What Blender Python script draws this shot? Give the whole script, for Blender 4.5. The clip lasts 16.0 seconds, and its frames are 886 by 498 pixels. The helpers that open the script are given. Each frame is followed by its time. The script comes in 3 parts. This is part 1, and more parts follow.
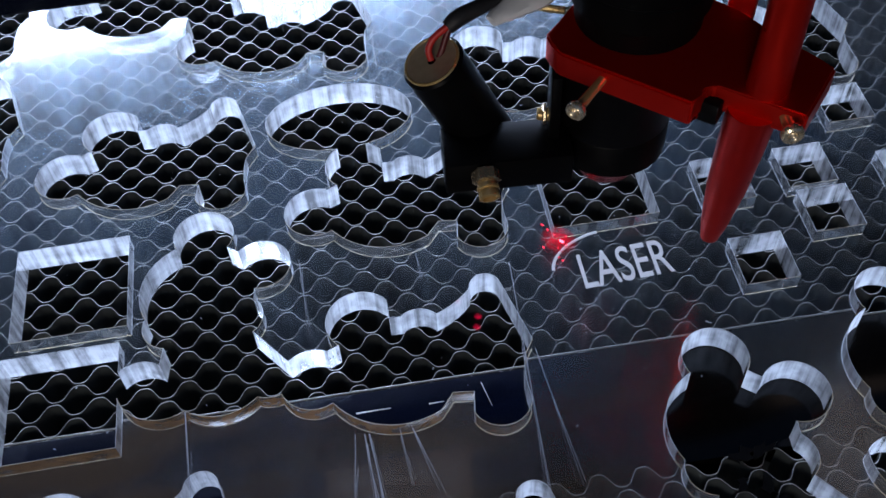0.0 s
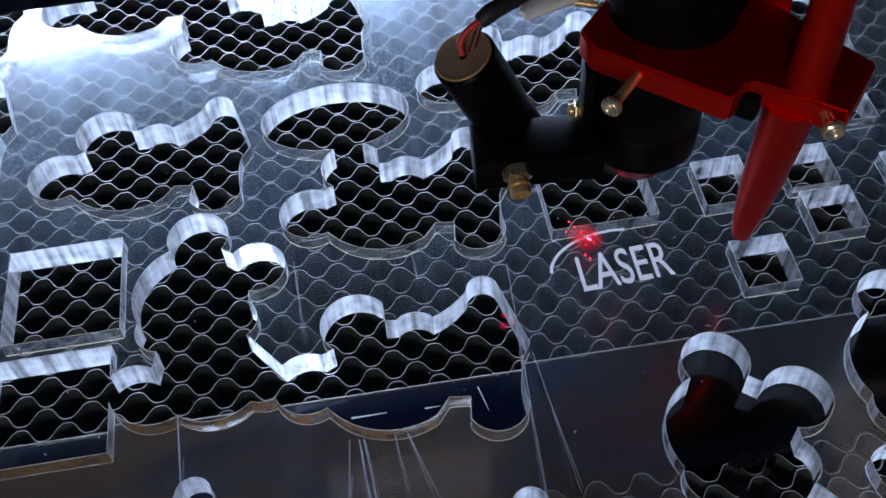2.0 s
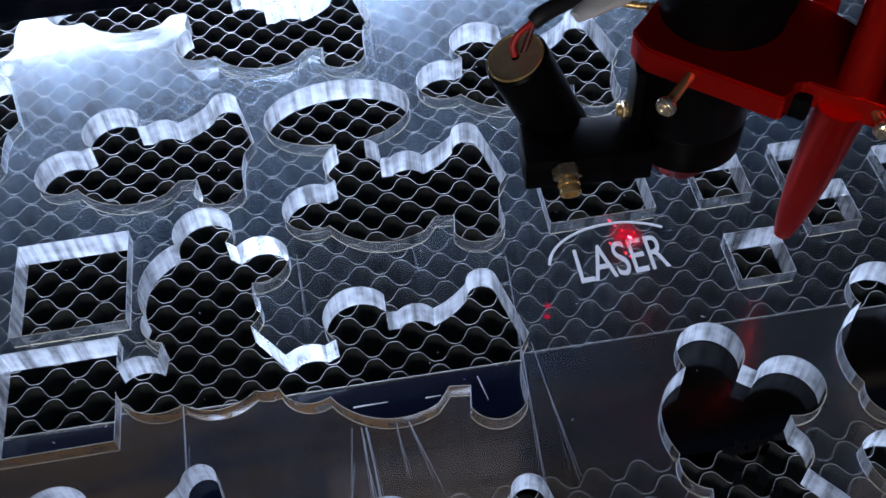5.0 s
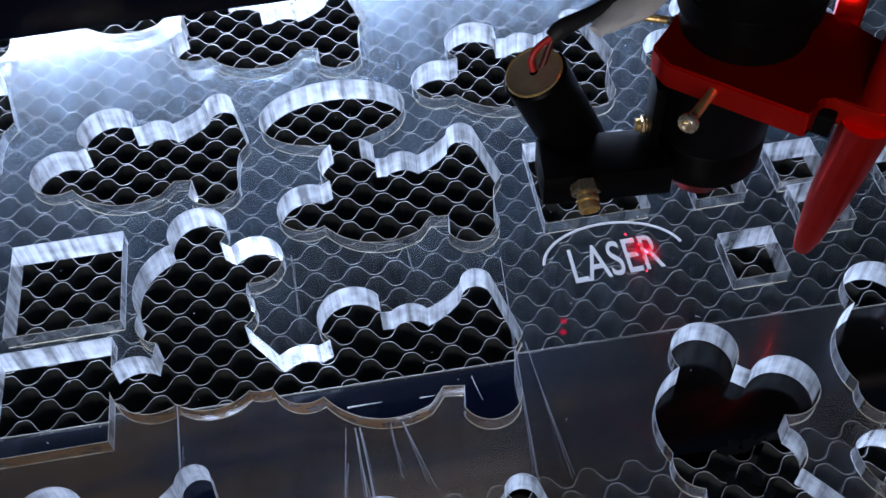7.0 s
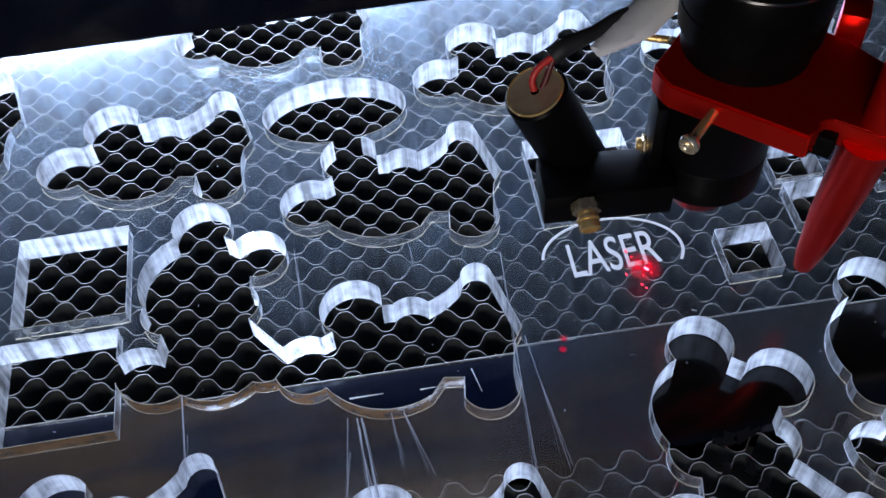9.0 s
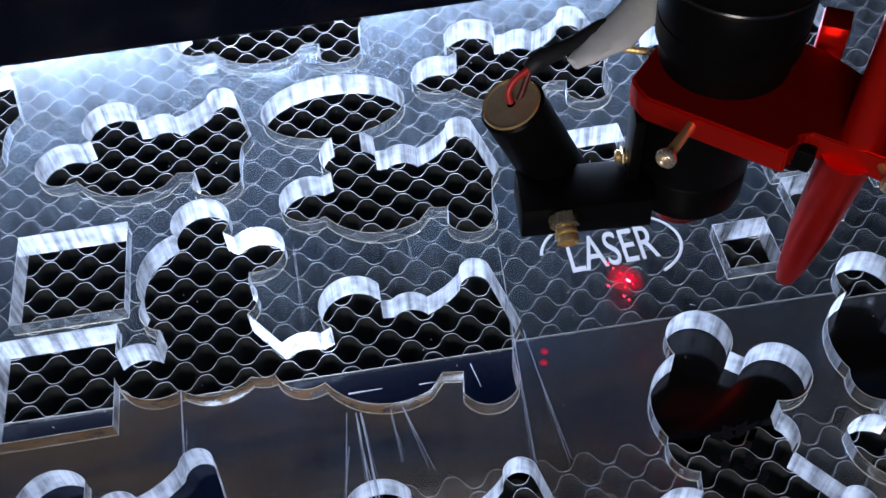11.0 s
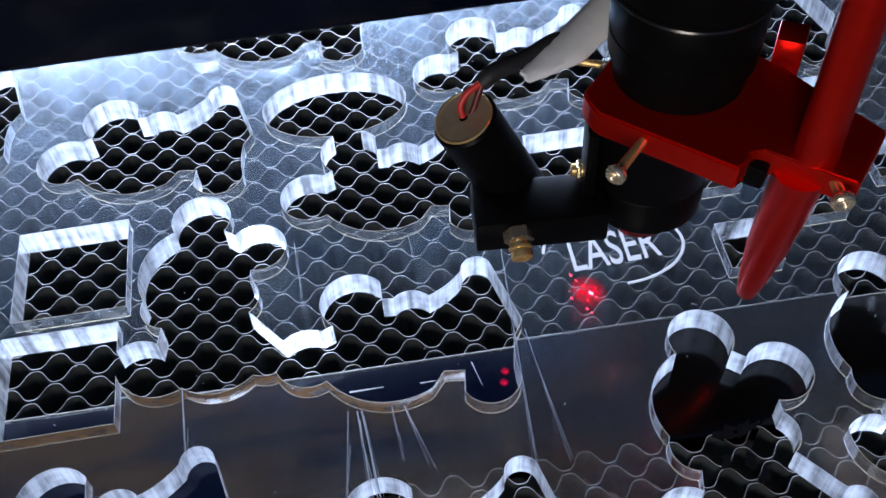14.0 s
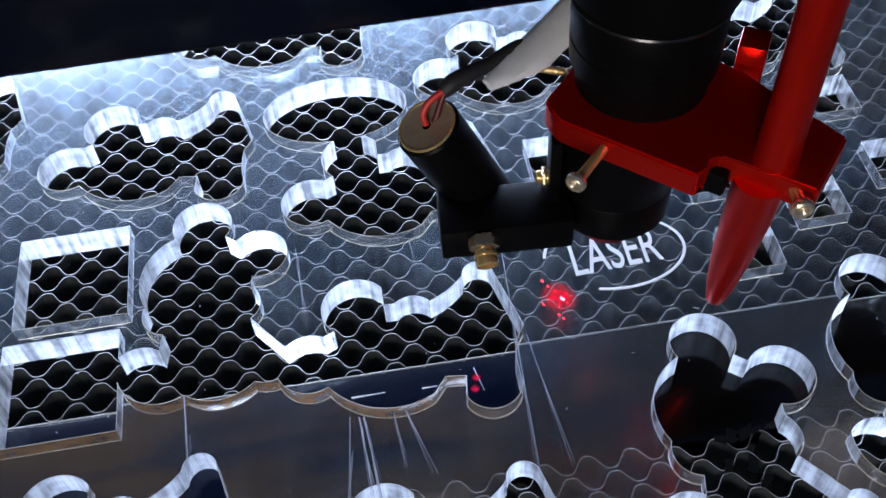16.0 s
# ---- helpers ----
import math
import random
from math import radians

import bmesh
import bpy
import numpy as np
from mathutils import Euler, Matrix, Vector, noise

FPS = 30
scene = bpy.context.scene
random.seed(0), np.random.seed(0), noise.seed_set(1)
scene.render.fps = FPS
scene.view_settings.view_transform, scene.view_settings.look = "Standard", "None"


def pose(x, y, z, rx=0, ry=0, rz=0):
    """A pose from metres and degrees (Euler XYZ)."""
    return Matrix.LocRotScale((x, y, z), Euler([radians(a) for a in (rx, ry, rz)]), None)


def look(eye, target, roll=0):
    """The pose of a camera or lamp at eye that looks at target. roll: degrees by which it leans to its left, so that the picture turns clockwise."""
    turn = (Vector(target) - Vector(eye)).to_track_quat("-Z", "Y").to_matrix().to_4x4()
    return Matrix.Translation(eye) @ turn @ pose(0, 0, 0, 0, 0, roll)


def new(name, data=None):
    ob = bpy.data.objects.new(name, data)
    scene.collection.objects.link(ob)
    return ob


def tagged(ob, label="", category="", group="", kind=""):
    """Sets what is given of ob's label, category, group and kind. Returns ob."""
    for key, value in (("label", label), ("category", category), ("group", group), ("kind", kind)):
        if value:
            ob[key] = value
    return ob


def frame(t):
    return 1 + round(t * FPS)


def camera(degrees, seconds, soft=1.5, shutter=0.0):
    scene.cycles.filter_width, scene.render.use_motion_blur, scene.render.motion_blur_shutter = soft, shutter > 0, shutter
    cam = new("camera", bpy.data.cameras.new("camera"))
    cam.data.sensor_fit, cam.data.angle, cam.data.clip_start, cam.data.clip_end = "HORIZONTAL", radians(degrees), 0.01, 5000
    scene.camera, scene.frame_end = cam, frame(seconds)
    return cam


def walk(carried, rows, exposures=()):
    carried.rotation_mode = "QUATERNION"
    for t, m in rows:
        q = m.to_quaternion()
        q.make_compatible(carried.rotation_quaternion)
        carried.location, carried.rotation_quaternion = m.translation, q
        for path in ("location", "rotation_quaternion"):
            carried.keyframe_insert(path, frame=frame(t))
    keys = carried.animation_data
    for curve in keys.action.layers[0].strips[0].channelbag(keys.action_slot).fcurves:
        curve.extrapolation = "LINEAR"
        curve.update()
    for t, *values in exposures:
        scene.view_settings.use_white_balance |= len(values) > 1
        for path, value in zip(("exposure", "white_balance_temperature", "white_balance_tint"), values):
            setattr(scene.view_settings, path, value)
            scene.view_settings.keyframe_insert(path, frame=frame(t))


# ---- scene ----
MM = 0.001

# camera: seconds, place in mm, heading, tilt and roll in degrees
FOV = 45.951
PATH = [
    (0, -53.11, -149.73, 219.92, -6.423, -51.982, -3.722),
    (0.5, -52.69, -150.11, 219.88, -6.257, -51.999, -3.888),
    (1, -51.14, -149.11, 220.56, -6.177, -52.118, -4.004),
    (1.5, -50.64, -147.42, 219.25, -6.151, -52.192, -3.999),
    (2, -50.78, -146.59, 217.89, -6.050, -52.169, -3.956),
    (2.5, -50.69, -146.50, 218.19, -6.115, -52.172, -3.895),
    (3, -50.61, -147.88, 218.62, -6.194, -52.137, -3.766),
    (3.5, -52.38, -150.71, 218.59, -6.246, -51.950, -3.759),
    (4, -52.06, -150.58, 220.72, -6.194, -52.185, -3.896),
    (6.5, -50.52, -152.13, 220.78, -6.043, -52.131, -4.014),
    (7, -49.95, -151.60, 220.61, -6.039, -52.119, -4.073),
    (7.5, -51.48, -152.40, 220.41, -6.128, -52.041, -3.929),
    (8, -51.62, -154.14, 220.79, -6.198, -51.873, -3.738),
    (8.5, -51.18, -155.22, 221.54, -6.114, -51.893, -3.757),
    (9, -51.15, -156.57, 222.27, -6.169, -51.801, -3.786),
    (11.5, -51.83, -158.33, 221.49, -6.347, -51.754, -3.731),
    (12, -52.11, -159.05, 222.54, -6.228, -51.804, -3.786),
    (12.5, -51.75, -159.23, 223.24, -6.076, -51.784, -3.994),
    (13, -52.30, -158.40, 223.25, -6.204, -51.825, -3.829),
    (13.5, -52.74, -158.36, 221.94, -6.178, -51.734, -3.782),
    (14, -51.70, -157.54, 221.56, -6.261, -51.880, -3.668),
    (14.5, -50.65, -156.40, 220.67, -6.184, -51.862, -3.825),
    (15, -50.09, -156.14, 221.45, -6.266, -52.020, -3.946),
    (15.5, -49.71, -156.00, 221.90, -6.071, -51.956, -4.151),
    (16, -51.54, -156.69, 222.23, -6.169, -51.829, -4.042),
]
TURN = [
    (0, 104.8),
    (0.5, 98.6),
    (1, 92.8),
    (1.5, 87.2),
    (2, 80.9),
    (2.5, 75.2),
    (3, 69.5),
    (3.5, 63.1),
    (4, 56.9),
    (6.5, 20.9),
    (7, 12.2),
    (7.5, 3.2),
    (8, -6.4),
    (8.5, -14.4),
    (9, -23.2),
    (11.5, -58.5),
    (12, -64.5),
    (12.5, -70.6),
    (13, -76.2),
    (13.5, -82.0),
    (14, -87.6),
    (14.5, -94.2),
    (15, -100.5),
    (15.5, -105.5),
    (16, -111.5),
]


def aim(x, y, z, yaw, tilt, roll):
    a, b = radians(yaw), radians(tilt)
    eye = Vector((x, y, z)) * MM
    return look(eye, eye + Vector((-math.sin(a) * math.cos(b), math.cos(a) * math.cos(b), math.sin(b))), roll)


cam = camera(FOV, 16.0, soft=1.55)
# the clip brightens by degrees as the dark head moves off the bright corner
walk(cam, [(row[0], aim(*row[1:])) for row in PATH], exposures=[(0, -0.78), (3.5, -0.8), (7, -0.64), (9, -0.32), (12.5, -0.14), (16, -0.03)])

# ---- light ----
world = bpy.data.worlds.new("room")
scene.world = world
world.use_nodes = True
world.node_tree.nodes["Background"].inputs["Color"].default_value = (0.17, 0.42, 1.0, 1)
world.node_tree.nodes["Background"].inputs["Strength"].default_value = 0.15


def area_lamp(name, eye, target, w, h, watts, colour):
    d = bpy.data.lights.new(name, "AREA")
    d.shape, d.size, d.size_y, d.energy, d.color = "RECTANGLE", w * MM, h * MM, watts, colour
    ob = new(name, d)
    ob.matrix_world = look(Vector(eye) * MM, Vector(target) * MM)
    return ob


# the cool white working light at the back of the cabinet, and the dim warm room behind the operator
area_lamp("cabinet_light", (-70, 400, 158), (-30, 60, 0), 600, 80, 6.9, (0.56, 0.69, 1.0))
# warm panels added out of view for brown bands in the sheet's reflection
area_lamp("warm_reflection_panel", (-575, 660, 1200), (-575, 660, 0), 850, 80, 0.1, (1.0, 0.66, 0.36))
area_lamp("warm_reflection_panel", (330, 478, 1200), (330, 478, 0), 1000, 195, 0.33, (1.0, 0.7, 0.44))
area_lamp("room_light", (-220, -560, 250), (0, 0, 60), 200, 200, 1.85, (1.0, 0.92, 0.86))


# ---- materials ----
def node_mat(name):
    m = bpy.data.materials.new(name)
    m.use_nodes = True
    return m, m.node_tree.nodes, m.node_tree.links, m.node_tree.nodes["Principled BSDF"]


def surface(name, a, b, rough, metal=0.0, scale=400.0, bump=0.1, rough_var=0.12, coat=0.0, fine=6.0, spec=0.5):
    """Two tones mixed by grain at two scales, uneven gloss and fine relief."""
    m, n, l, p = node_mat(name)
    co = n.new("ShaderNodeTexCoord")
    big, small = n.new("ShaderNodeTexNoise"), n.new("ShaderNodeTexNoise")
    big.inputs["Scale"].default_value, small.inputs["Scale"].default_value = scale, scale * fine
    big.inputs["Detail"].default_value = small.inputs["Detail"].default_value = 5
    mix, ramp = n.new("ShaderNodeMix"), n.new("ShaderNodeMath")
    mix.data_type = "RGBA"
    mix.inputs["A"].default_value, mix.inputs["B"].default_value = (*a, 1), (*b, 1)
    ramp.operation = "MULTIPLY_ADD"
    ramp.inputs[1].default_value, ramp.inputs[2].default_value = rough_var * 2, rough - rough_var
    bm_ = n.new("ShaderNodeBump")
    bm_.inputs["Strength"].default_value, bm_.inputs["Distance"].default_value = bump, 0.0004
    for t in (big, small):
        l.new(co.outputs["Object"], t.inputs["Vector"])
    l.new(big.outputs["Fac"], mix.inputs["Factor"])
    l.new(mix.outputs["Result"], p.inputs["Base Color"])
    l.new(big.outputs["Fac"], ramp.inputs[0])
    l.new(ramp.outputs[0], p.inputs["Roughness"])
    l.new(small.outputs["Fac"], bm_.inputs["Height"])
    l.new(bm_.outputs["Normal"], p.inputs["Normal"])
    p.inputs["Metallic"].default_value = metal
    p.inputs["Coat Weight"].default_value = coat
    p.inputs["Specular IOR Level"].default_value = spec
    return m


def acrylic_material():
    """Clear acrylic under a scuffed, slightly hazy skin."""
    m, n, l, p = node_mat("clear_acrylic")
    p.inputs["Base Color"].default_value = (0.93, 0.96, 1, 1)
    p.inputs["Transmission Weight"].default_value = 1
    p.inputs["IOR"].default_value = 1.49
    p.inputs["Roughness"].default_value = 0.03
    # the worn faces mirror softly
    p.inputs["Specular IOR Level"].default_value = 0
    sheen, bent, faces = (n.new("ShaderNode" + k) for k in ("BsdfGlossy", "Fresnel", "MixShader"))
    sheen.inputs["Roughness"].default_value = 0.19
    bent.inputs["IOR"].default_value = 1.49
    l.new(bent.outputs[0], faces.inputs["Fac"])
    l.new(p.outputs[0], faces.inputs[1])
    l.new(sheen.outputs[0], faces.inputs[2])
    haze = n.new("ShaderNodeBsdfGlossy")
    haze.inputs["Color"].default_value = (0.62, 0.83, 1, 1)
    haze.inputs["Roughness"].default_value = 0.235
    mist = n.new("ShaderNodeBsdfDiffuse")
    mist.inputs["Color"].default_value = (0.8, 0.85, 0.92, 1)
    co, noi = n.new("ShaderNodeTexCoord"), n.new("ShaderNodeTexNoise")
    noi.inputs["Scale"].default_value, noi.inputs["Detail"].default_value = 30, 8
    noi.inputs["Roughness"].default_value, noi.inputs["Distortion"].default_value = 0.62, 0.8
    mp = n.new("ShaderNodeMapping")
    mp.inputs["Scale"].default_value, mp.inputs["Rotation"].default_value = (1.0, 0.45, 1.0), (0, 0, 0.35)
    l.new(co.outputs["Object"], mp.inputs["Vector"])
    l.new(mp.outputs["Vector"], noi.inputs["Vector"])
    amount = n.new("ShaderNodeMapRange")
    amount.inputs["From Min"].default_value, amount.inputs["From Max"].default_value = 0.38, 0.64
    amount.inputs["To Min"].default_value, amount.inputs["To Max"].default_value = 0.012, 0.105
    # wiping marks: long fine drags across the broad smears
    drag, lay, blend = (n.new("ShaderNode" + k) for k in ("TexNoise", "Mapping", "Mix"))
    lay.inputs["Scale"].default_value, lay.inputs["Rotation"].default_value = (420, 45, 1), (0, 0, -0.25)
    drag.inputs["Scale"].default_value, drag.inputs["Detail"].default_value, drag.inputs["Distortion"].default_value = 1, 4, 1.2
    blend.inputs["Factor"].default_value = 0.34
    l.new(co.outputs["Object"], lay.inputs["Vector"])
    l.new(lay.outputs["Vector"], drag.inputs["Vector"])
    l.new(noi.outputs["Fac"], blend.inputs["A"])
    l.new(drag.outputs["Fac"], blend.inputs["B"])
    l.new(blend.outputs["Result"], amount.inputs["Value"])
    skin, all_ = n.new("ShaderNodeMixShader"), n.new("ShaderNodeMixShader")
    skin.inputs["Fac"].default_value = 0.045
    l.new(haze.outputs[0], skin.inputs[1])
    l.new(mist.outputs[0], skin.inputs[2])
    l.new(amount.outputs["Result"], all_.inputs["Fac"])
    l.new(faces.outputs[0], all_.inputs[1])
    l.new(skin.outputs[0], all_.inputs[2])
    # brown reflection painted into the sheet over the bar, in streaks along it
    brown_cast, cast_noise = n.new("ShaderNodeBsdfDiffuse"), n.new("ShaderNodeTexNoise")
    brown_cast.inputs["Color"].default_value = (0.062, 0.042, 0.026, 1)
    cast_noise.inputs["Scale"].default_value, cast_noise.inputs["Detail"].default_value, cast_noise.inputs["Distortion"].default_value = 1, 7, 0.6
    lie, axes, band, full, patch, both, last = (n.new("ShaderNode" + k) for k in ("Mapping", "SeparateXYZ", "MapRange", "MapRange", "MapRange", "Math", "MixShader"))
    lie.inputs["Scale"].default_value = (22, 110, 20)
    l.new(co.outputs["Object"], lie.inputs["Vector"])
    l.new(lie.outputs["Vector"], cast_noise.inputs["Vector"])
    l.new(co.outputs["Object"], axes.inputs["Vector"])
    band.interpolation_type = "SMOOTHSTEP"
    for node, pairs in ((band, (-0.011, -0.019, 0, 1)), (full, (0.02, -0.09, 0.22, 1)), (patch, (0.42, 0.62, 0.02, 0.55))):
        for key, value in zip(("From Min", "From Max", "To Min", "To Max"), pairs):
            node.inputs[key].default_value = value
    l.new(axes.outputs["Y"], band.inputs["Value"])
    l.new(axes.outputs["X"], full.inputs["Value"])
    l.new(cast_noise.outputs["Fac"], patch.inputs["Value"])
    both.operation = "MULTIPLY"
    l.new(band.outputs["Result"], both.inputs[0])
    l.new(patch.outputs["Result"], both.inputs[1])
    edge = n.new("ShaderNodeMath")
    edge.operation = "MULTIPLY"
    l.new(both.outputs[0], edge.inputs[0])
    l.new(full.outputs["Result"], edge.inputs[1])
    l.new(edge.outputs[0], last.inputs["Fac"])
    l.new(all_.outputs[0], last.inputs[1])
    l.new(brown_cast.outputs[0], last.inputs[2])
    l.new(last.outputs[0], n["Material Output"].inputs["Surface"])
    return m


def cut_edge_material(name, least, most, tint=(0.9, 0.93, 0.97), gold_glint=0.0):
    """Laser-cut acrylic wall: upright streaks, milk standing in for carried light, clear elsewhere."""
    m, n, l, p = node_mat(name)
    co, mp, noi = n.new("ShaderNodeTexCoord"), n.new("ShaderNodeMapping"), n.new("ShaderNodeTexNoise")
    mp.inputs["Scale"].default_value = (380, 380, 16)
    noi.inputs["Scale"].default_value, noi.inputs["Detail"].default_value, noi.inputs["Roughness"].default_value = 1, 6, 0.62
    l.new(co.outputs["Object"], mp.inputs["Vector"])
    l.new(mp.outputs["Vector"], noi.inputs["Vector"])
    fac = n.new("ShaderNodeMapRange")
    fac.inputs["From Min"].default_value, fac.inputs["From Max"].default_value = 0.38, 0.58
    fac.inputs["To Min"].default_value, fac.inputs["To Max"].default_value = least, most
    blot, both = n.new("ShaderNodeTexNoise"), n.new("ShaderNodeMix")
    blot.inputs["Scale"].default_value, blot.inputs["Detail"].default_value = 230, 5
    both.inputs["Factor"].default_value = 0.36
    l.new(co.outputs["Object"], blot.inputs["Vector"])
    l.new(noi.outputs["Fac"], both.inputs["A"])
    l.new(blot.outputs["Fac"], both.inputs["B"])
    l.new(both.outputs["Result"], fac.inputs["Value"])
    p.inputs["Base Color"].default_value = (*tint, 1)
    p.inputs["Transmission Weight"].default_value = 1
    p.inputs["IOR"].default_value = 1.49
    p.inputs["Roughness"].default_value = 0.08
    thru, white, milk, all_ = (n.new(k) for k in ("ShaderNodeBsdfTranslucent", "ShaderNodeBsdfDiffuse", "ShaderNodeMixShader", "ShaderNodeMixShader"))
    thru.inputs["Color"].default_value = white.inputs["Color"].default_value = (*tint, 1)
    milk.inputs["Fac"].default_value = 0.16
    l.new(thru.outputs[0], milk.inputs[1])
    l.new(white.outputs[0], milk.inputs[2])
    l.new(fac.outputs["Result"], all_.inputs["Fac"])
    l.new(p.outputs[0], all_.inputs[1])
    l.new(milk.outputs[0], all_.inputs[2])
    # golden brown glints over the bar put into the colour of the cut walls
    with_gold, gold, where, axes, spread, much = (n.new("ShaderNode" + k) for k in ("MixShader", "BsdfDiffuse", "MapRange", "SeparateXYZ", "MapRange", "Math"))
    gold.inputs["Color"].default_value = (0.23, 0.125, 0.04, 1)
    for node, pairs in ((where, (-0.01, -0.015, 0, 1)), (spread, (0.36, 0.52, 0.15 * gold_glint, gold_glint))):
        for key, value in zip(("From Min", "From Max", "To Min", "To Max"), pairs):
            node.inputs[key].default_value = value
    l.new(co.outputs["Object"], axes.inputs["Vector"])
    l.new(axes.outputs["Y"], where.inputs["Value"])
    l.new(blot.outputs["Fac"], spread.inputs["Value"])
    much.operation = "MULTIPLY"
    # and only west of the word
    side, here = n.new("ShaderNodeMapRange"), n.new("ShaderNodeMath")
    here.operation = "MULTIPLY"
    for key, value in zip(("From Min", "From Max", "To Min", "To Max"), (-0.01, -0.05, 0.04, 1)):
        side.inputs[key].default_value = value
    l.new(axes.outputs["X"], side.inputs["Value"])
    l.new(side.outputs["Result"], here.inputs[0])
    l.new(where.outputs["Result"], here.inputs[1])
    l.new(here.outputs[0], much.inputs[0])
    l.new(spread.outputs["Result"], much.inputs[1])
    l.new(much.outputs[0], with_gold.inputs["Fac"])
    l.new(all_.outputs[0], with_gold.inputs[1])
    l.new(gold.outputs[0], with_gold.inputs[2])
    l.new(with_gold.outputs[0], n["Material Output"].inputs["Surface"])
    return m


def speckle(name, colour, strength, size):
    """Scattered laser light painted as emission: strong at its middle, broken into grains, clear outside."""
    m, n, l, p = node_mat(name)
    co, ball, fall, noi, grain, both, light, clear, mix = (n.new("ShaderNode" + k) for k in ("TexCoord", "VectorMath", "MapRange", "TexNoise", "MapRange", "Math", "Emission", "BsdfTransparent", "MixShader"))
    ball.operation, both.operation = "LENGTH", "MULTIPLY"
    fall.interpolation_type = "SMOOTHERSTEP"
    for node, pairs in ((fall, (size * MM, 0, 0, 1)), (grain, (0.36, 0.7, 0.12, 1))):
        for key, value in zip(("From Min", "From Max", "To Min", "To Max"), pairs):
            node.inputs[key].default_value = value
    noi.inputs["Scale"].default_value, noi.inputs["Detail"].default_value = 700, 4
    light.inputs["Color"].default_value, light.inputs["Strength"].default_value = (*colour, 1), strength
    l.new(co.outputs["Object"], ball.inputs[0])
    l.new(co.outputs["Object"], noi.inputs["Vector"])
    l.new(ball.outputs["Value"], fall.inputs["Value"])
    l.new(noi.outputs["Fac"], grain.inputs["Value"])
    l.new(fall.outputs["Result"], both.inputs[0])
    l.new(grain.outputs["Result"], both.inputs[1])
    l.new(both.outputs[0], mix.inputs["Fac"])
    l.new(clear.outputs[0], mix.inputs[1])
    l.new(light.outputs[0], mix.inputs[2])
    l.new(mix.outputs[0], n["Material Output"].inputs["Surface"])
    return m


def glow(name, colour, strength):
    m, n, l, p = node_mat(name)
    p.inputs["Base Color"].default_value = (*colour, 1)
    p.inputs["Emission Color"].default_value = (*colour, 1)
    p.inputs["Emission Strength"].default_value = strength
    return m


ACRYLIC = acrylic_material()
# milk in EDGE stands in for light the sheet carries to those walls
EDGE = cut_edge_material("milky_lit_edge", 0.14, 0.5, (0.9, 0.94, 0.98))
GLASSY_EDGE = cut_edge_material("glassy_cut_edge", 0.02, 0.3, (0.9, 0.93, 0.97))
CLEAR_EDGE = cut_edge_material("clear_cut_edge", 0.0, 0.07, (0.86, 0.83, 0.76), 0.8)
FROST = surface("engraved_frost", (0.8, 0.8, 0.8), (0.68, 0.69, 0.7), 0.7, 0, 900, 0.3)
PALE_MARK = surface("pale_mark", (0.35, 0.37, 0.42), (0.22, 0.24, 0.28), 0.6, 0, 700, 0.3)
# edge highlights painted as thin pale and golden strips
PALE_RIM = surface("pale_glint_rim", (0.62, 0.66, 0.72), (0.36, 0.39, 0.43), 0.4, 0.0, 350, 0.4)
RIM = surface("gold_glint_rim", (0.5, 0.43, 0.28), (0.2, 0.18, 0.14), 0.4, 0.0, 350, 0.4)
COMB_SIDE = surface("shaded_aluminium", (0.026, 0.031, 0.033), (0.044, 0.052, 0.055), 0.7, 0.0, 90, 0.2, spec=0.3)
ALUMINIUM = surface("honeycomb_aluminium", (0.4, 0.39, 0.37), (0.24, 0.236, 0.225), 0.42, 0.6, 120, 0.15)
NAVY = surface("dark_navy_paint", (0.0011, 0.0022, 0.008), (0.0017, 0.0033, 0.011), 0.15, 0, 60, 0.01, rough_var=0.04, spec=0.35)
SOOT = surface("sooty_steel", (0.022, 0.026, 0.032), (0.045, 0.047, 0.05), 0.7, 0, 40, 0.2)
PAN = surface("dusty_steel", (0.3, 0.32, 0.32), (0.2, 0.215, 0.215), 0.7, 0, 40, 0.2)
RED = surface("red_anodised_metal", (0.88, 0.016, 0.005), (0.74, 0.01, 0.004), 0.33, 0.82, 150, 0.04)
BLACK = surface("black_anodised_metal", (0.002, 0.002, 0.0025), (0.004, 0.0038, 0.0038), 0.38, 0.0, 120, 0.05, spec=0.06)
GARNET = surface("red_reflection_metal", (0.2, 0.004, 0.008), (0.12, 0.003, 0.005), 0.25, 0.4, 150, 0.04)
BLACK_GLOSS = surface("polished_black_metal", (0.006, 0.006, 0.006), (0.012, 0.012, 0.012), 0.22, 0.0, 200, 0.03, rough_var=0.06, spec=0.6)
RUBBER = surface("black_sleeve", (0.008, 0.008, 0.009), (0.02, 0.02, 0.02), 0.6, 0, 300, 0.25)
BRASS = surface("brass", (0.85, 0.6, 0.26), (0.6, 0.4, 0.15), 0.24, 0.65, 500, 0.1)
STEEL = surface("warm_nickel", (0.62, 0.5, 0.32), (0.42, 0.33, 0.2), 0.25, 0.85, 400, 0.08)
NICKEL = surface("bright_nickel", (0.9, 0.78, 0.56), (0.74, 0.6, 0.4), 0.26, 0.8, 400, 0.08)
CONCRETE = surface("concrete", (0.3, 0.3, 0.29), (0.2, 0.2, 0.195), 0.8, 0, 6, 0.3)
CAP = surface("dull_brass", (0.5, 0.4, 0.27), (0.36, 0.28, 0.18), 0.42, 0.55, 500, 0.1)
DARK_WIRE = surface("dark_red_wire", (0.12, 0.008, 0.008), (0.07, 0.005, 0.005), 0.45, 0, 500, 0.1)
WIRE = surface("red_wire", (0.6, 0.03, 0.02), (0.5, 0.02, 0.015), 0.4, 0, 500, 0.1)
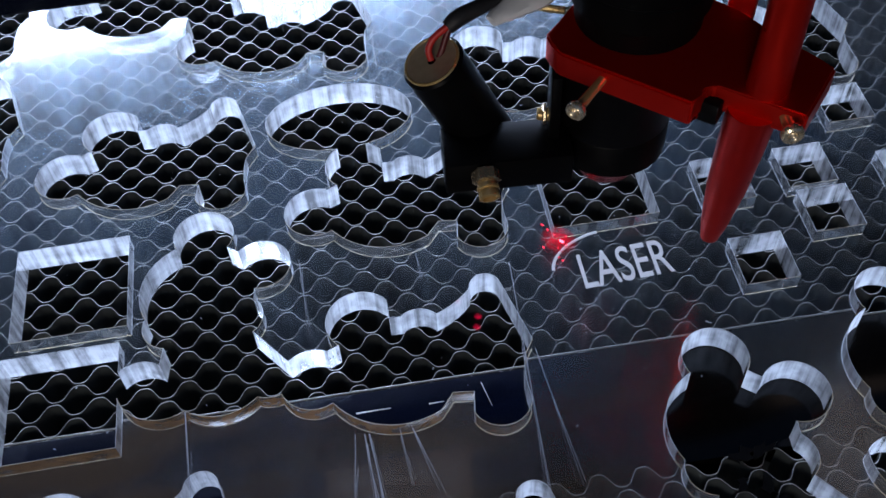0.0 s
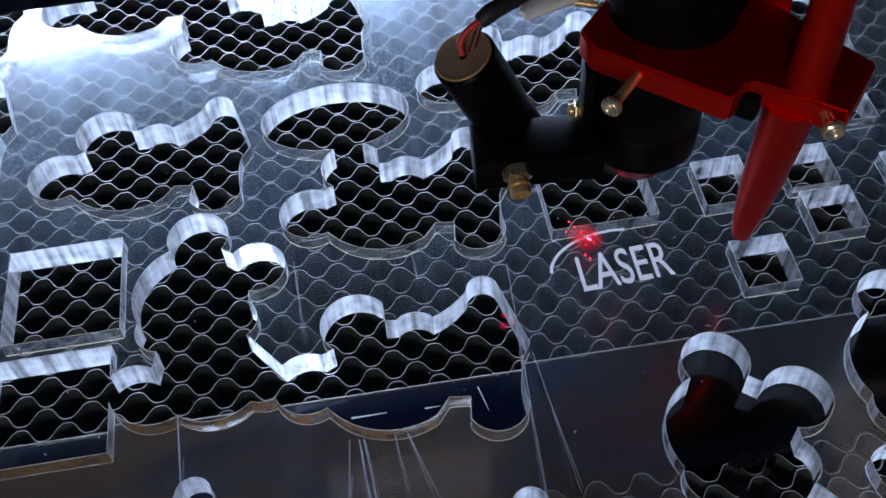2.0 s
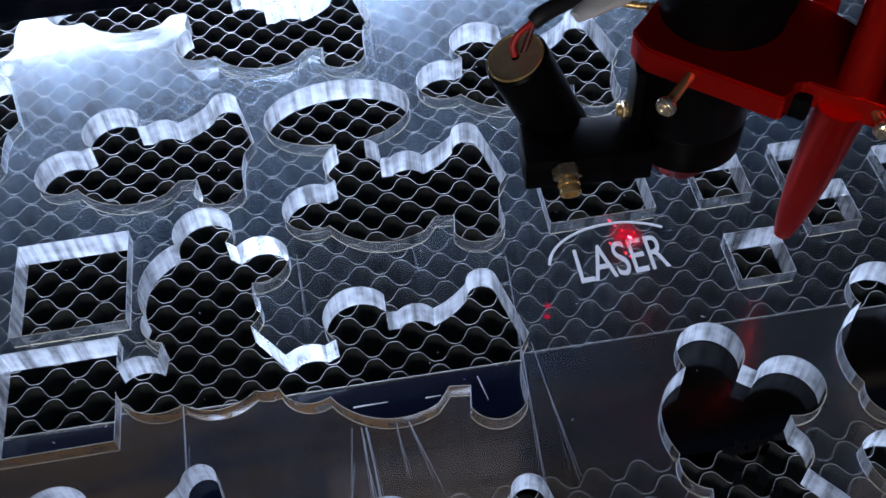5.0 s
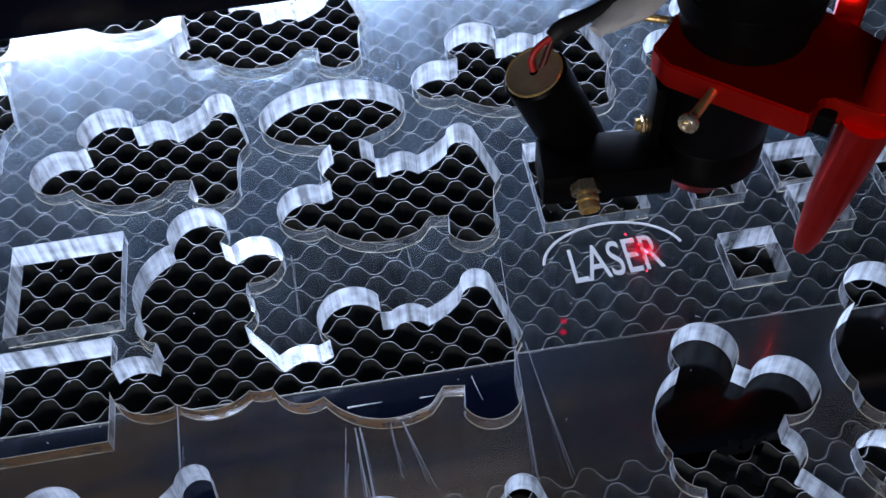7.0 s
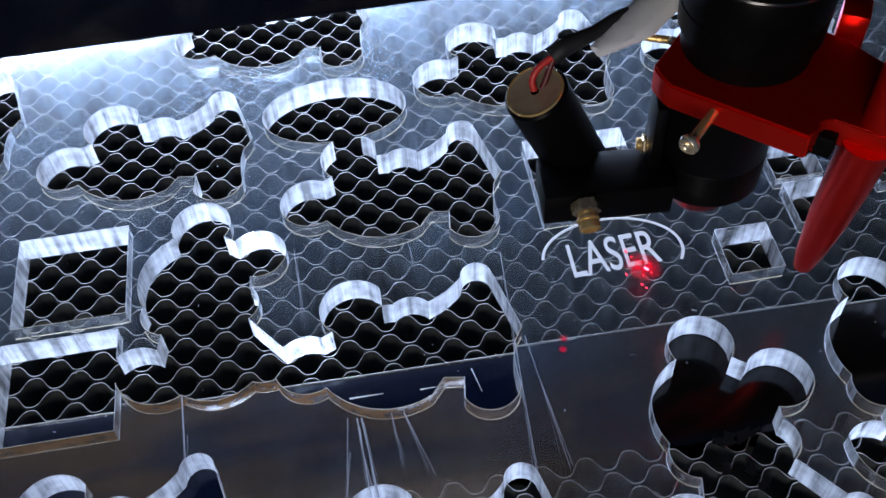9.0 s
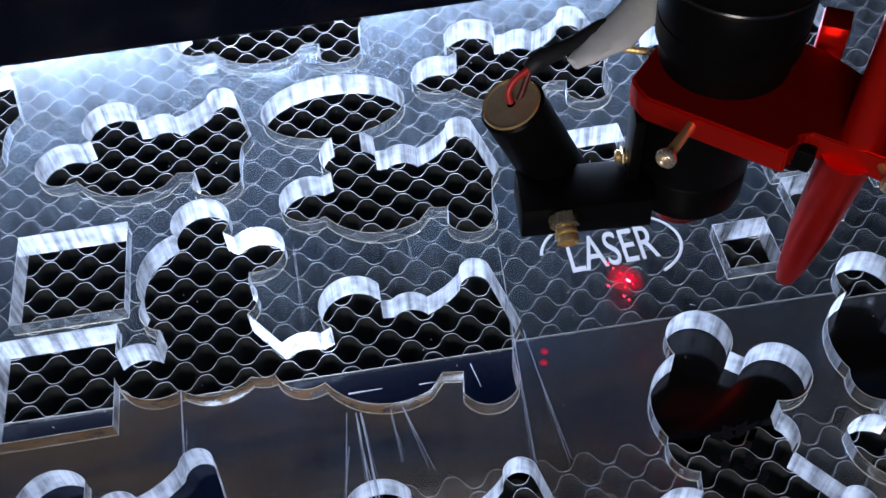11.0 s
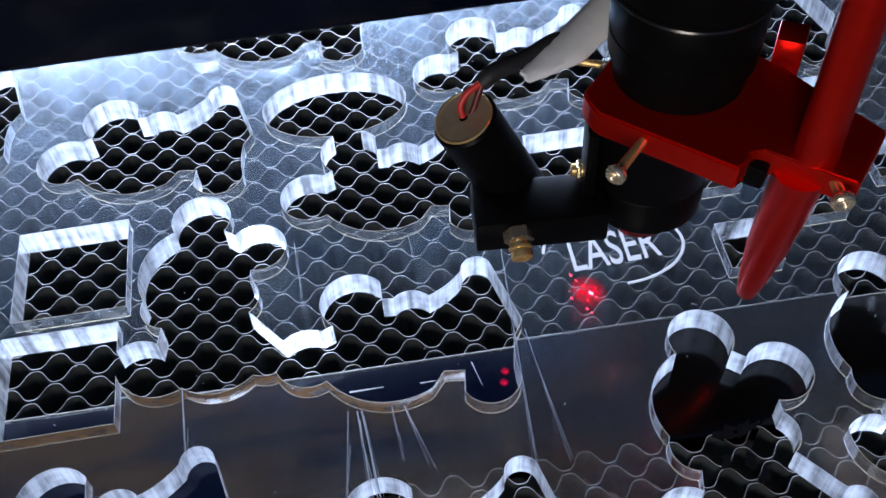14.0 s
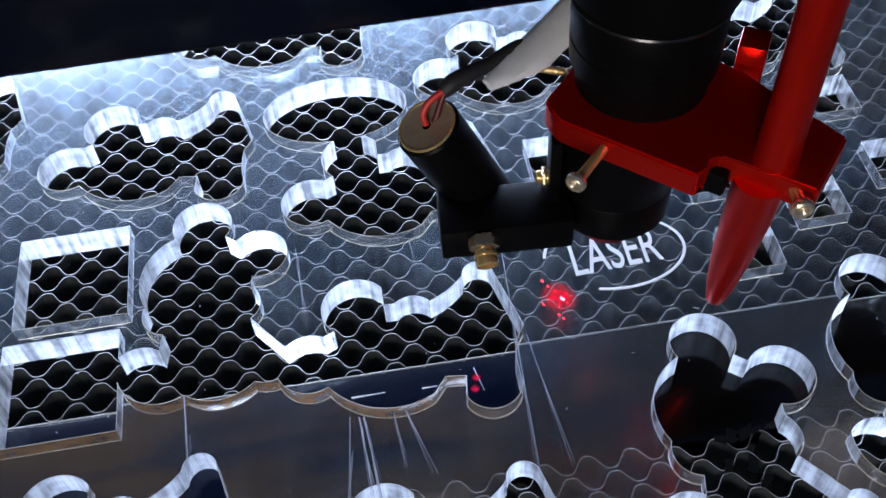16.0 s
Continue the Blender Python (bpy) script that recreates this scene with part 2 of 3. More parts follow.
TAPE = surface("milky_tape", (0.9, 0.9, 0.89), (0.72, 0.73, 0.74), 0.3, 0, 260, 0.08)
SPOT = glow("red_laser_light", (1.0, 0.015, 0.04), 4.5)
SPECKLE = speckle("painted_red_halo", (1.0, 0.01, 0.045), 1.1, 5.4)
SMALL_SPECKLE = speckle("faint_painted_halo", (1.0, 0.01, 0.08), 0.85, 1.4)
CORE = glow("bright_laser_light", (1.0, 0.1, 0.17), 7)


# ---- building blocks, in millimetres ----
def part(name, bm, material, parent=None, label="", smooth=True):
    bmesh.ops.scale(bm, vec=(MM, MM, MM), verts=bm.verts)
    bmesh.ops.recalc_face_normals(bm, faces=bm.faces)
    me = bpy.data.meshes.new(name)
    bm.to_mesh(me)
    bm.free()
    me.materials.append(material)
    if smooth:
        me.shade_smooth()
        me.set_sharp_from_angle(angle=radians(38))
    ob = new(name, me)
    if parent is not None:
        ob.parent = parent
    if label:
        ob["label"] = label
    return ob


def thing(name, label, category, group="", kind=""):
    return tagged(new(name), label, category, group, kind)


def box(bm, lo, hi, bevel=0.0, m=None):
    r = bmesh.ops.create_cube(bm, size=1)
    vs = r["verts"]
    for v in vs:
        v.co = Vector([lo[i] + (v.co[i] + 0.5) * (hi[i] - lo[i]) for i in range(3)])
    if bevel:
        es = list({e for v in vs for e in v.link_edges})
        out = bmesh.ops.bevel(bm, geom=es, offset=bevel, segments=2, affect="EDGES", profile=0.5)
        vs = list({v for f in out["faces"] for v in f.verts} | {v for v in vs if v.is_valid})
    if m is not None:
        bmesh.ops.transform(bm, matrix=m, verts=vs)
    return bm


def lathe(bm, profile, m=Matrix(), seg=48, close=True):
    """Turn (radius, height) pairs round the z axis, then place them by m."""
    rings = []
    for r, z in profile:
        rings.append([bm.verts.new(m @ Vector((r * math.cos(2 * math.pi * k / seg), r * math.sin(2 * math.pi * k / seg), z))) for k in range(seg)])
    for a, b in zip(rings, rings[1:]):
        for k in range(seg):
            bm.faces.new((a[k], a[(k + 1) % seg], b[(k + 1) % seg], b[k]))
    if close:
        bm.faces.new(rings[0])
        bm.faces.new(rings[-1])
    return bm


def along(p, q):
    """The pose that takes the z axis on to the way from p to q."""
    p, q = Vector(p), Vector(q)
    return Matrix.Translation(p) @ (q - p).to_track_quat("Z", "Y").to_matrix().to_4x4()


def rod(bm, p, q, r0, r1=None, seg=32, soft=0.3):
    r1, n = r0 if r1 is None else r1, (Vector(q) - Vector(p)).length
    return lathe(bm, [(max(r0 - soft, 0.01), 0), (r0, soft), (r1, n - soft), (max(r1 - soft, 0.01), n)], along(p, q), seg)


def smooth_path(points, steps=8):
    pts = [Vector(p) for p in points]
    pts = [2 * pts[0] - pts[1], *pts, 2 * pts[-1] - pts[-2]]
    out = []
    for a, b, c, d in zip(pts, pts[1:], pts[2:], pts[3:]):
        for k in range(steps):
            t = k / steps
            out.append(0.5 * (2 * b + (c - a) * t + (2 * a - 5 * b + 4 * c - d) * t * t + (3 * b - a - 3 * c + d) * t ** 3))
    return [*out, pts[-2]]


def cable(bm, points, radius, seg=12, flat=1.0, steps=8):
    path = smooth_path(points, steps)
    rings, up = [], Vector((0, 0, 1))
    for k, p in enumerate(path):
        d = (path[min(k + 1, len(path) - 1)] - path[max(k - 1, 0)]).normalized()
        side = d.cross(up).normalized() if abs(d.z) < 0.97 else Vector((1, 0, 0))
        top = side.cross(d)
        r = radius(k / (len(path) - 1)) if callable(radius) else radius
        rings.append([bm.verts.new(p + r * (side * math.cos(2 * math.pi * j / seg) + flat * top * math.sin(2 * math.pi * j / seg))) for j in range(seg)])
    for a, b in zip(rings, rings[1:]):
        for j in range(seg):
            bm.faces.new((a[j], a[(j + 1) % seg], b[(j + 1) % seg], b[j]))
    bm.faces.new(rings[0])
    bm.faces.new(rings[-1])
    return bm


def arcs(corners, step=0.9):
    """An outline from corners (x, y, bulge): the bulge is twice the rise of the arc over its chord."""
    out = []
    for (x, y, b), (u, v, _) in zip(corners, corners[1:] + corners[:1]):
        p, q = Vector((x, y)), Vector((u, v))
        if abs(b) < 0.02:
            out.append(p)
            continue
        chord = (q - p).length
        ang = 4 * math.atan(b)
        r = chord / 2 / math.sin(ang / 2)
        mid, nrm = (p + q) / 2, Vector((-(q - p).y, (q - p).x)).normalized()
        centre = mid + nrm * r * math.cos(ang / 2)
        n = max(3, int(abs(r * ang) / step))
        for k in range(n):
            a = ang * k / n
            d = p - centre
            out.append(centre + Vector((d.x * math.cos(a) - d.y * math.sin(a), d.x * math.sin(a) + d.y * math.cos(a))))
    return out


def prism(bm, outline, z0, z1):
    lo = [bm.verts.new((p[0], p[1], z0)) for p in outline]
    hi = [bm.verts.new((p[0], p[1], z1)) for p in outline]
    n = len(lo)
    for k in range(n):
        bm.faces.new((lo[k], lo[(k + 1) % n], hi[(k + 1) % n], hi[k]))
    bm.faces.new(lo[::-1])
    bm.faces.new(hi)
    return bm


# ---- the cabinet ----
def setting_box(name, lo, hi, material, label, category, bevel=0.0):
    ob = part(name, box(bmesh.new(), lo, hi, bevel), material)
    return tagged(ob, label, category, kind="structure")


setting_box("workshop_floor", (-2600, -2200, -870), (2600, 2600, -850), CONCRETE, "grey concrete workshop floor under the machine", "floor")
setting_box("cabinet_base", (-426, -336, -850), (426, 660, -96.5), NAVY, "dark navy steel base of the machine cabinet", "cabinet", 4.0)
setting_box("floor", (-420, -330, -96), (420, 660, -90), PAN, "dusty grey steel floor pan under the cutting bed", "floor")
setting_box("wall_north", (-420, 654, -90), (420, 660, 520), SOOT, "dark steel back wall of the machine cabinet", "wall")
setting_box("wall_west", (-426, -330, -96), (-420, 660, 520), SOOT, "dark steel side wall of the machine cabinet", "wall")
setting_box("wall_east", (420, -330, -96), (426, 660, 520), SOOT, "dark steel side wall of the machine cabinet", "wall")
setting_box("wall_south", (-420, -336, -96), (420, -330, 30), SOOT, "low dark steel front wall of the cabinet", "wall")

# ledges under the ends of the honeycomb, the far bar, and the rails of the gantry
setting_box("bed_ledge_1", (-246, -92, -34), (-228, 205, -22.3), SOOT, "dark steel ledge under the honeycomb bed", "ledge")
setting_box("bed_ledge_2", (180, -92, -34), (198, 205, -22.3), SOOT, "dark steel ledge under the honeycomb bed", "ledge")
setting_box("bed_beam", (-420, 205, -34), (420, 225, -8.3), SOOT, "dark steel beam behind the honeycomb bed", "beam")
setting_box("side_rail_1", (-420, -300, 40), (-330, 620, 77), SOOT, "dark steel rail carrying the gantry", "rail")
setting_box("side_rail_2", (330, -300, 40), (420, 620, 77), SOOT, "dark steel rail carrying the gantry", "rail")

# ---- the cut acrylic sheet ----
THICK = 8.0
CART = [(-62.5, 33.5, -1.7), (-62.5, 48.2, 0), (-59.5, 49.5, -1.1), (-46, 61, 0), (-46, 55.3, 0), (-43, 55.1, -0.45), (-34, 54.2, 0.12),
        (-24.3, 60.6, -0.8), (-16.4, 62, 0), (-11.6, 42.4, 0), (-14.5, 38, 0.1), (-15.2, 26, -0.75), (-29.4, 24.6, 0), (-28.4, 30.3, 0),
        (-33.6, 31, 0), (-37.1, 26.8, -0.38)]
BEAR = [(-104.7, 35, -1.85), (-91.2, 33.2, 0), (-88.2, 30.7, -1.82), (-84.6, 18, 0), (-84.9, 14.5, -0.5), (-85.7, 4.3, 0), (-77.5, -6.3, -1.4),
        (-77.3, -14, -0.3), (-85.5, -14.9, -0.38), (-103.1, -15.5, -0.33), (-116.6, -13.8, -0.25), (-119.9, -2.2, -0.4), (-109.2, -1.5, 0),
        (-108.2, 3.5, -0.5), (-112.9, 13.2, -0.43)]
CARTS = [(0, 0), (-70, 27.3), (-5, -53.5), (-5, -113), (-79.5, -97), (-29.5, 76), (44, 43.3), (-72, 102), (-141, 102), (-140, 50), (117, 43), (160, 90)]
BEARS = [(0, 0), (123.5, -63), (172, -53)]
SQUARES = [(-147.5, 12.4, -117.6, 42.3), (-149.3, -22.5, -119.5, 7.4), (40.9, -5.3, 55.3, 9.8), (39.4, 22.6, 53.4, 38.6), (63.6, 24.2, 77.4, 38.6),
           (64.8, 7.8, 78.6, 22.4), (-3.2, 22.4, 26.0, 52.4), (91.5, 17.5, 106, 32), (83.6, 45.4, 97.2, 59.6)]


def sheet_openings():
    for dx, dy in CARTS:
        yield [(p.x + dx, p.y + dy) for p in arcs(CART)]
    for dx, dy in BEARS:
        # the copies past the first were cut with a larger second ear
        shape = [(x, y, -1.98 if b == -1.82 and dx else b) for x, y, b in BEAR]
        yield [(p.x + dx, p.y + dy) for p in arcs(shape)]
    for x0, y0, x1, y1 in SQUARES:
        yield [(x0, y0), (x1, y0), (x1, y1), (x0, y1)]
    yield [(-56.3 + 21.8 * math.cos(a), 76.9 + 13.5 * math.sin(a)) for a in (2 * math.pi * k / 90 for k in range(90))]


def rim(faces, wide=0.2):
    """Fine pale lines for the highlights along the top and bottom of a cut wall."""
    bm = bmesh.new()
    for f in faces:
        for e in f.edges:
            a, b = (v.co / MM for v in e.verts)
            if abs(a.z - b.z) > 0.01:
                continue
            z = 0.03 if a.z > -THICK / 2 else 0.06 - THICK
            n = -f.normal * wide
            c = [Vector((p.x, p.y, z)) for p in (a, b, b + n, a + n)]
            mid = [Vector((p.x, p.y, z + 0.04)) for p in (a + n / 2, b + n / 2)]
            vs = [bm.verts.new(p) for p in (*c, *mid)]
            bm.faces.new((vs[0], vs[1], vs[5], vs[4]))
            bm.faces.new((vs[4], vs[5], vs[2], vs[3]))
    return bm


def seen_at(faces):
    return [v.co for f in faces for v in f.verts]


def acrylic_sheet():
    sheet = thing("acrylic_sheet", "clear thick acrylic sheet with laser-cut openings on the honeycomb bed", "acrylic sheet")
    panel = part("panel", box(bmesh.new(), (-250, -120, -THICK), (190, 200, 0)), ACRYLIC, smooth=False)
    panel.data.materials.append(EDGE)
    cutters = bpy.data.collections.new("openings")
    made = []
    for outline in sheet_openings():
        c = part("opening", prism(bmesh.new(), outline, -THICK - 4, 4), ACRYLIC, smooth=False)
        c.data.materials.append(EDGE)
        for f in c.data.polygons:
            f.material_index = 1
        cutters.objects.link(c)
        made.append(c)
    mod = panel.modifiers.new("cut", "BOOLEAN")
    mod.operation, mod.operand_type, mod.collection, mod.solver = "DIFFERENCE", "COLLECTION", cutters, "EXACT"
    dg = bpy.context.evaluated_depsgraph_get()
    cut = bpy.data.meshes.new_from_object(panel.evaluated_get(dg))
    bpy.data.objects.remove(panel)
    for c in made:
        bpy.data.objects.remove(c)
    bpy.data.collections.remove(cutters)
    # the flat skins stay one panel, each ring of cut wall becomes a part
    bm = bmesh.new()
    bm.from_mesh(cut)
    walls = [f for f in bm.faces if abs(f.normal.z) < 0.5 and all(abs(v.co.x) < 0.2495 and abs(v.co.y) < 0.1995 and v.co.y > -0.1195 and v.co.x < 0.1895 for v in f.verts)]
    left, rings = set(walls), []
    while left:
        todo, ring = [left.pop()], []
        while todo:
            f = todo.pop()
            ring.append(f)
            for e in f.edges:
                for g in e.link_faces:
                    if g in left:
                        left.remove(g)
                        todo.append(g)
        rings.append(ring)
    # walls facing the machine's back stay clear; others carry light painted in as milk
    pieces = [([f for f in ring if (f.normal.y > 0.25) == faces_back], faces_back) for ring in rings for faces_back in (False, True)]
    for ring, faces_back in pieces:
        if not ring:
            continue
        wb, seen = bmesh.new(), {}
        for v in {v for f in ring for v in f.verts}:
            seen[v] = wb.verts.new(v.co / MM)
        for f in ring:
            wb.faces.new([seen[v] for v in f.verts])
        # the small squares past the word are clearer all round
        spread = [v.x for v in seen_at(ring)]
        glassy = min(spread) > 0.03 and max(spread) - min(spread) < 0.02
        label = "clear laser-cut edge" if faces_back or glassy else "laser-cut edge, milky streaked for the light it carries"
        part("cut_edge", wb, CLEAR_EDGE if faces_back else GLASSY_EDGE if glassy else EDGE, sheet, label)
        part("edge_glint", rim(ring, 0.2 if faces_back else 0.13), RIM if faces_back else PALE_RIM, sheet, "fine pale highlight strip along the cut", smooth=False)
    bmesh.ops.delete(bm, geom=walls, context="FACES")
    bmesh.ops.scale(bm, vec=(1 / MM,) * 3, verts=bm.verts)
    bmesh.ops.dissolve_degenerate(bm, dist=0.001, edges=bm.edges)
    for f in bm.faces:
        f.material_index = 0
    panel = part("panel", bm, ACRYLIC, sheet, smooth=False)
    for ob in sheet.children:
        ob.visible_shadow = False
    return sheet


SHEET = acrylic_sheet()


# ---- the honeycomb bed ----
def ease(a, b, x):
    k = min(max((x - a) / (b - a), 0.0), 1.0)
    return k * k * (3 - 2 * k)


def wavy_strip(x0, x1, row, at, deep, true):
    """One corrugated ribbon of the honeycomb, along x. The panel is pulled out of true towards its ends."""
    period, rise, half = 10.678, 1.9, 0.14
    rng = random.Random(row % 8)
    f1, f2, p1, p2 = rng.uniform(0.02, 0.04), rng.uniform(0.06, 0.1), rng.uniform(0, 6), rng.uniform(0, 6)
    phase = math.pi * (row % 2)
    bm, rows = bmesh.new(), []
    n = int((x1 - x0) / period * 16)
    for k in range(n + 1):
        x = x0 + (x1 - x0) * k / n
        w = 2 * math.pi * x / period + phase + 0.09 * math.sin(f1 * x + p1) + 0.06 * math.sin(f2 * x + p2)
        # flattened crests, steep flanks
        y = rise * (1 + 0.06 * math.sin(f2 * x * 1.7 + p1)) * (math.sin(w) + 0.1 * math.sin(3 * w)) / 0.9 + 0.14 * math.sin(f1 * x + p2)
        east, west = ease(-28, 4, x), min(max((-108 - x) / 38, 0.0), 1.6)
        if true:
            east, west = 0.0, 0.0
        pull = (0.26 * y - 1.45) * east - 2.3 * west * min(max(1 - (at - 12) / 48, 0.15), 1.0)
        sag = -0.55 * min(west * 1.3, 1.0) - (0.0 if true else 0.35 * ease(15, 60, x))
        rows.append([bm.verts.new((x + pull, y + sag + s * half, z)) for s, z in ((-1, 0), (1, 0), (1, -deep), (-1, -deep))])
    for a, b in zip(rows, rows[1:]):
        for j in range(4):
            # bright bare rim on top, cell shade put into the wall colour below
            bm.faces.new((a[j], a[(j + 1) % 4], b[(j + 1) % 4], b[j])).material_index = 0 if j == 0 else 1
    return bm


def honeycomb(name, y0, count, turn, shift, pitch, squeeze, drift):
    bed = thing(name, "grey aluminium honeycomb cutting bed of wavy strips", "honeycomb bed", kind="structure")
    for k in range(count):
        # the cells grow shorter and shift towards the far side
        n, past = min(k, 24), max(k - 24, 0)
        y = pitch * k - squeeze * n * (n + 2 * past)
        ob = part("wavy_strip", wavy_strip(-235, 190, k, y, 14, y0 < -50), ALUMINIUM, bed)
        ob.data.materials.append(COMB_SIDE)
        ob.matrix_basis = pose((shift + drift * n * n) * MM, y * MM, 0)
    bed.matrix_basis = pose(0, y0 * MM, -8.25 * MM, 0, 0, turn)
    return bed


honeycomb("honeycomb_bed", -12.46, 44, 0.587, 0.3, 4.727, 0.00596, 0.0026)
honeycomb("honeycomb_bed", -86.65, 9, 0.8, -0.35, 4.64, 0, 0)


def dark_reflection_paint():
    """The bar's navy paint, with a brown-black reflection put into its eastern part."""
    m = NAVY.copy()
    m.name = "navy_dark_reflection"
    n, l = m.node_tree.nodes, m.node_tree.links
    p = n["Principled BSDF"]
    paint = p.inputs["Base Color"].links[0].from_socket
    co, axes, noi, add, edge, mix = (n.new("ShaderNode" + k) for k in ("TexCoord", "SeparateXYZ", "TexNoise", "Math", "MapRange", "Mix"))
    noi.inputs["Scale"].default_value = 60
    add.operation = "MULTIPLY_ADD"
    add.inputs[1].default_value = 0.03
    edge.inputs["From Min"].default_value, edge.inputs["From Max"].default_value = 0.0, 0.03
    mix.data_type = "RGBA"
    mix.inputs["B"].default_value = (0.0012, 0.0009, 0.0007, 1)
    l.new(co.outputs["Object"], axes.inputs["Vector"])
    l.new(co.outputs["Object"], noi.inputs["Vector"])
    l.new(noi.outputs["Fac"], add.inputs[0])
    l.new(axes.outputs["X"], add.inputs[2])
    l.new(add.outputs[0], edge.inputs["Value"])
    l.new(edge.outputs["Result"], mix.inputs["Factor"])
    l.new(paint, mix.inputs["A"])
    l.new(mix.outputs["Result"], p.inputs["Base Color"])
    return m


bar = tagged(part("bed_bar", box(bmesh.new(), (-420, -46, -34), (420, -13, -8.2), 0.8), dark_reflection_paint()), "dark navy painted steel bar, brown-black reflection painted on part, between honeycomb panels", "support bar", kind="structure")
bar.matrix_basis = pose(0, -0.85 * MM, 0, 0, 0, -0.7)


# ---- the engraving ----
ELLIPSE = (12.117, 7.075, 18.855, 12.064, -1.49)


def on_ellipse(degrees, grow=0.0):
    cx, cy, rx, ry, turn = ELLIPSE
    a, b = radians(degrees), radians(turn)
    u, v = (rx + grow) * math.cos(a), (ry + grow) * math.sin(a)
    return cx + u * math.cos(b) - v * math.sin(b), cy + u * math.sin(b) + v * math.cos(b)


def engraved_word():
    cu = bpy.data.curves.new("word", "FONT")
    cu.body, cu.size, cu.extrude, cu.offset = "LASER", 1.0, 0.0, 0.006
    tmp = new("word", cu)
    me = bpy.data.meshes.new_from_object(tmp.evaluated_get(bpy.context.evaluated_depsgraph_get()))
    bpy.data.objects.remove(tmp)
    bm = bmesh.new()
    bm.from_mesh(me)
    xs, ys = [v.co.x for v in bm.verts], [v.co.y for v in bm.verts]
    for v in bm.verts:
        u, w = (v.co.x - min(xs)) / (max(xs) - min(xs)), (v.co.y - min(ys)) / (max(ys) - min(ys))
        v.co = (0.2 + 24.2 * u, 1.0 + 11.4 * w + 1.1 * u, 0.05)
    return part("engraved_word", bm, FROST, SHEET, "frosted white engraved lettering", smooth=False)


engraved_word()


def groove(a0, a1, width=0.85):
    """A piece of the engraved ellipse, centred on its own origin."""
    n = max(2, int(abs(a1 - a0) / 2))
    mid = Vector(on_ellipse((a0 + a1) / 2))
    bm, rows = bmesh.new(), []
    for k in range(n + 1):
        a = a0 + (a1 - a0) * k / n
        p, q = (Vector(on_ellipse(a, s * width / 2)) - mid for s in (-1, 1))
        rows.append([bm.verts.new((*p, 0)), bm.verts.new((*((p + q) / 2), 0.12)), bm.verts.new((*q, 0))])
    for a, b in zip(rows, rows[1:]):
        bm.faces.new((a[0], a[1], b[1], b[0]))
        bm.faces.new((a[1], a[2], b[2], b[1]))
    ob = part("engraved_line", bm, FROST, SHEET, "frosted white engraved curve")
    ob.matrix_basis = pose(mid.x * MM, mid.y * MM, 0.04 * MM)
    return ob


groove(176, 105)
TRACE = [(a, groove(a, a - 4.05)) for a in (105 - 4 * k for k in range(54))]


def pale_line(x0, y0, x1, y1, width, z=0.05):
    """A fine straight pale line on a surface."""
    p, q = Vector((x0, y0)), Vector((x1, y1))
    n = Vector((-(q - p).y, (q - p).x)).normalized() * width / 2
    bm = bmesh.new()
    lo = [bm.verts.new((*c, z)) for c in (p - n, q - n * 0.4, q + n * 0.4, p + n)]
    bm.faces.new(lo)
    ridge = [bm.verts.new((*p, z + 0.05)), bm.verts.new((*q, z + 0.03))]
    bm.faces.new((lo[0], lo[1], ridge[1], ridge[0]))
    bm.faces.new((lo[3], lo[2], ridge[1], ridge[0]))
    return bm


# pale lines painted for reflected cut edges in the sheet, with two flecks
for x0, y0, x1, y1, w in ((-17.4, 13.6, -21.6, -54, 0.24), (-16.5, -14, -13.6, -52, 0.2), (-103, -15.9, -102, -40, 0.34), (-63.2, -29.6, -66.4, -60, 0.22),
                          (-61, -29.9, -59.6, -57, 0.34), (-59.9, -30, -57.8, -56, 0.4), (-49.6, -30.4, -44.6, -48, 0.24), (-52.6, -30.2, -51.4, -45, 0.18), (-72.3, 25, -71.4, -1.5, 0.2),
                          (-41.4, 21.3, -40.8, 12.5, 0.16), (-42.4, 96, -42.2, 112, 0.2), (27.0, -14.3, 28.3, -15.0, 0.4), (8.0, -24.6, 9.2, -24.8, 0.25)):
    rng = random.Random(int(100 * abs(x0)))
    for k in range(1 if abs(x1 - x0) + abs(y1 - y0) < 3 else 4):
        a, b, c = rng.gauss(0, 0.35) * (k > 0), rng.gauss(0, 0.6) * (k > 0), rng.uniform(0.0, 0.5) * (k > 0)
        part("pale_streak", pale_line(x0 + a + c * (x1 - x0), y0 + c * (y1 - y0), x1 + b, y1 + 3 * c, w * (1 if k == 0 else rng.uniform(0.3, 0.7))), PALE_MARK, SHEET, "fine pale line", smooth=False)
# glints on the bar and its edge highlight, put in as pale strips
for x0, y0, x1, y1, w in ((-62.4, -19.3, -53.7, -19.2, 0.5), (-44.3, -19.7, -40.4, -19.6, 0.4), (-39.6, -19.6, -37.8, -19.6, 0.5), (-30.5, -15.8, -28.9, -22.9, 0.25)):
    part("bar_glint", pale_line(x0, y0, x1, y1, w, -8.19), FROST, bar, "pale strip for a glint", smooth=False)
part("bar_edge", box(bmesh.new(), (-420, -13.25, -9.2), (420, -12.85, -8.1), 0.1), ALUMINIUM, bar, "bright strip for the edge highlight")


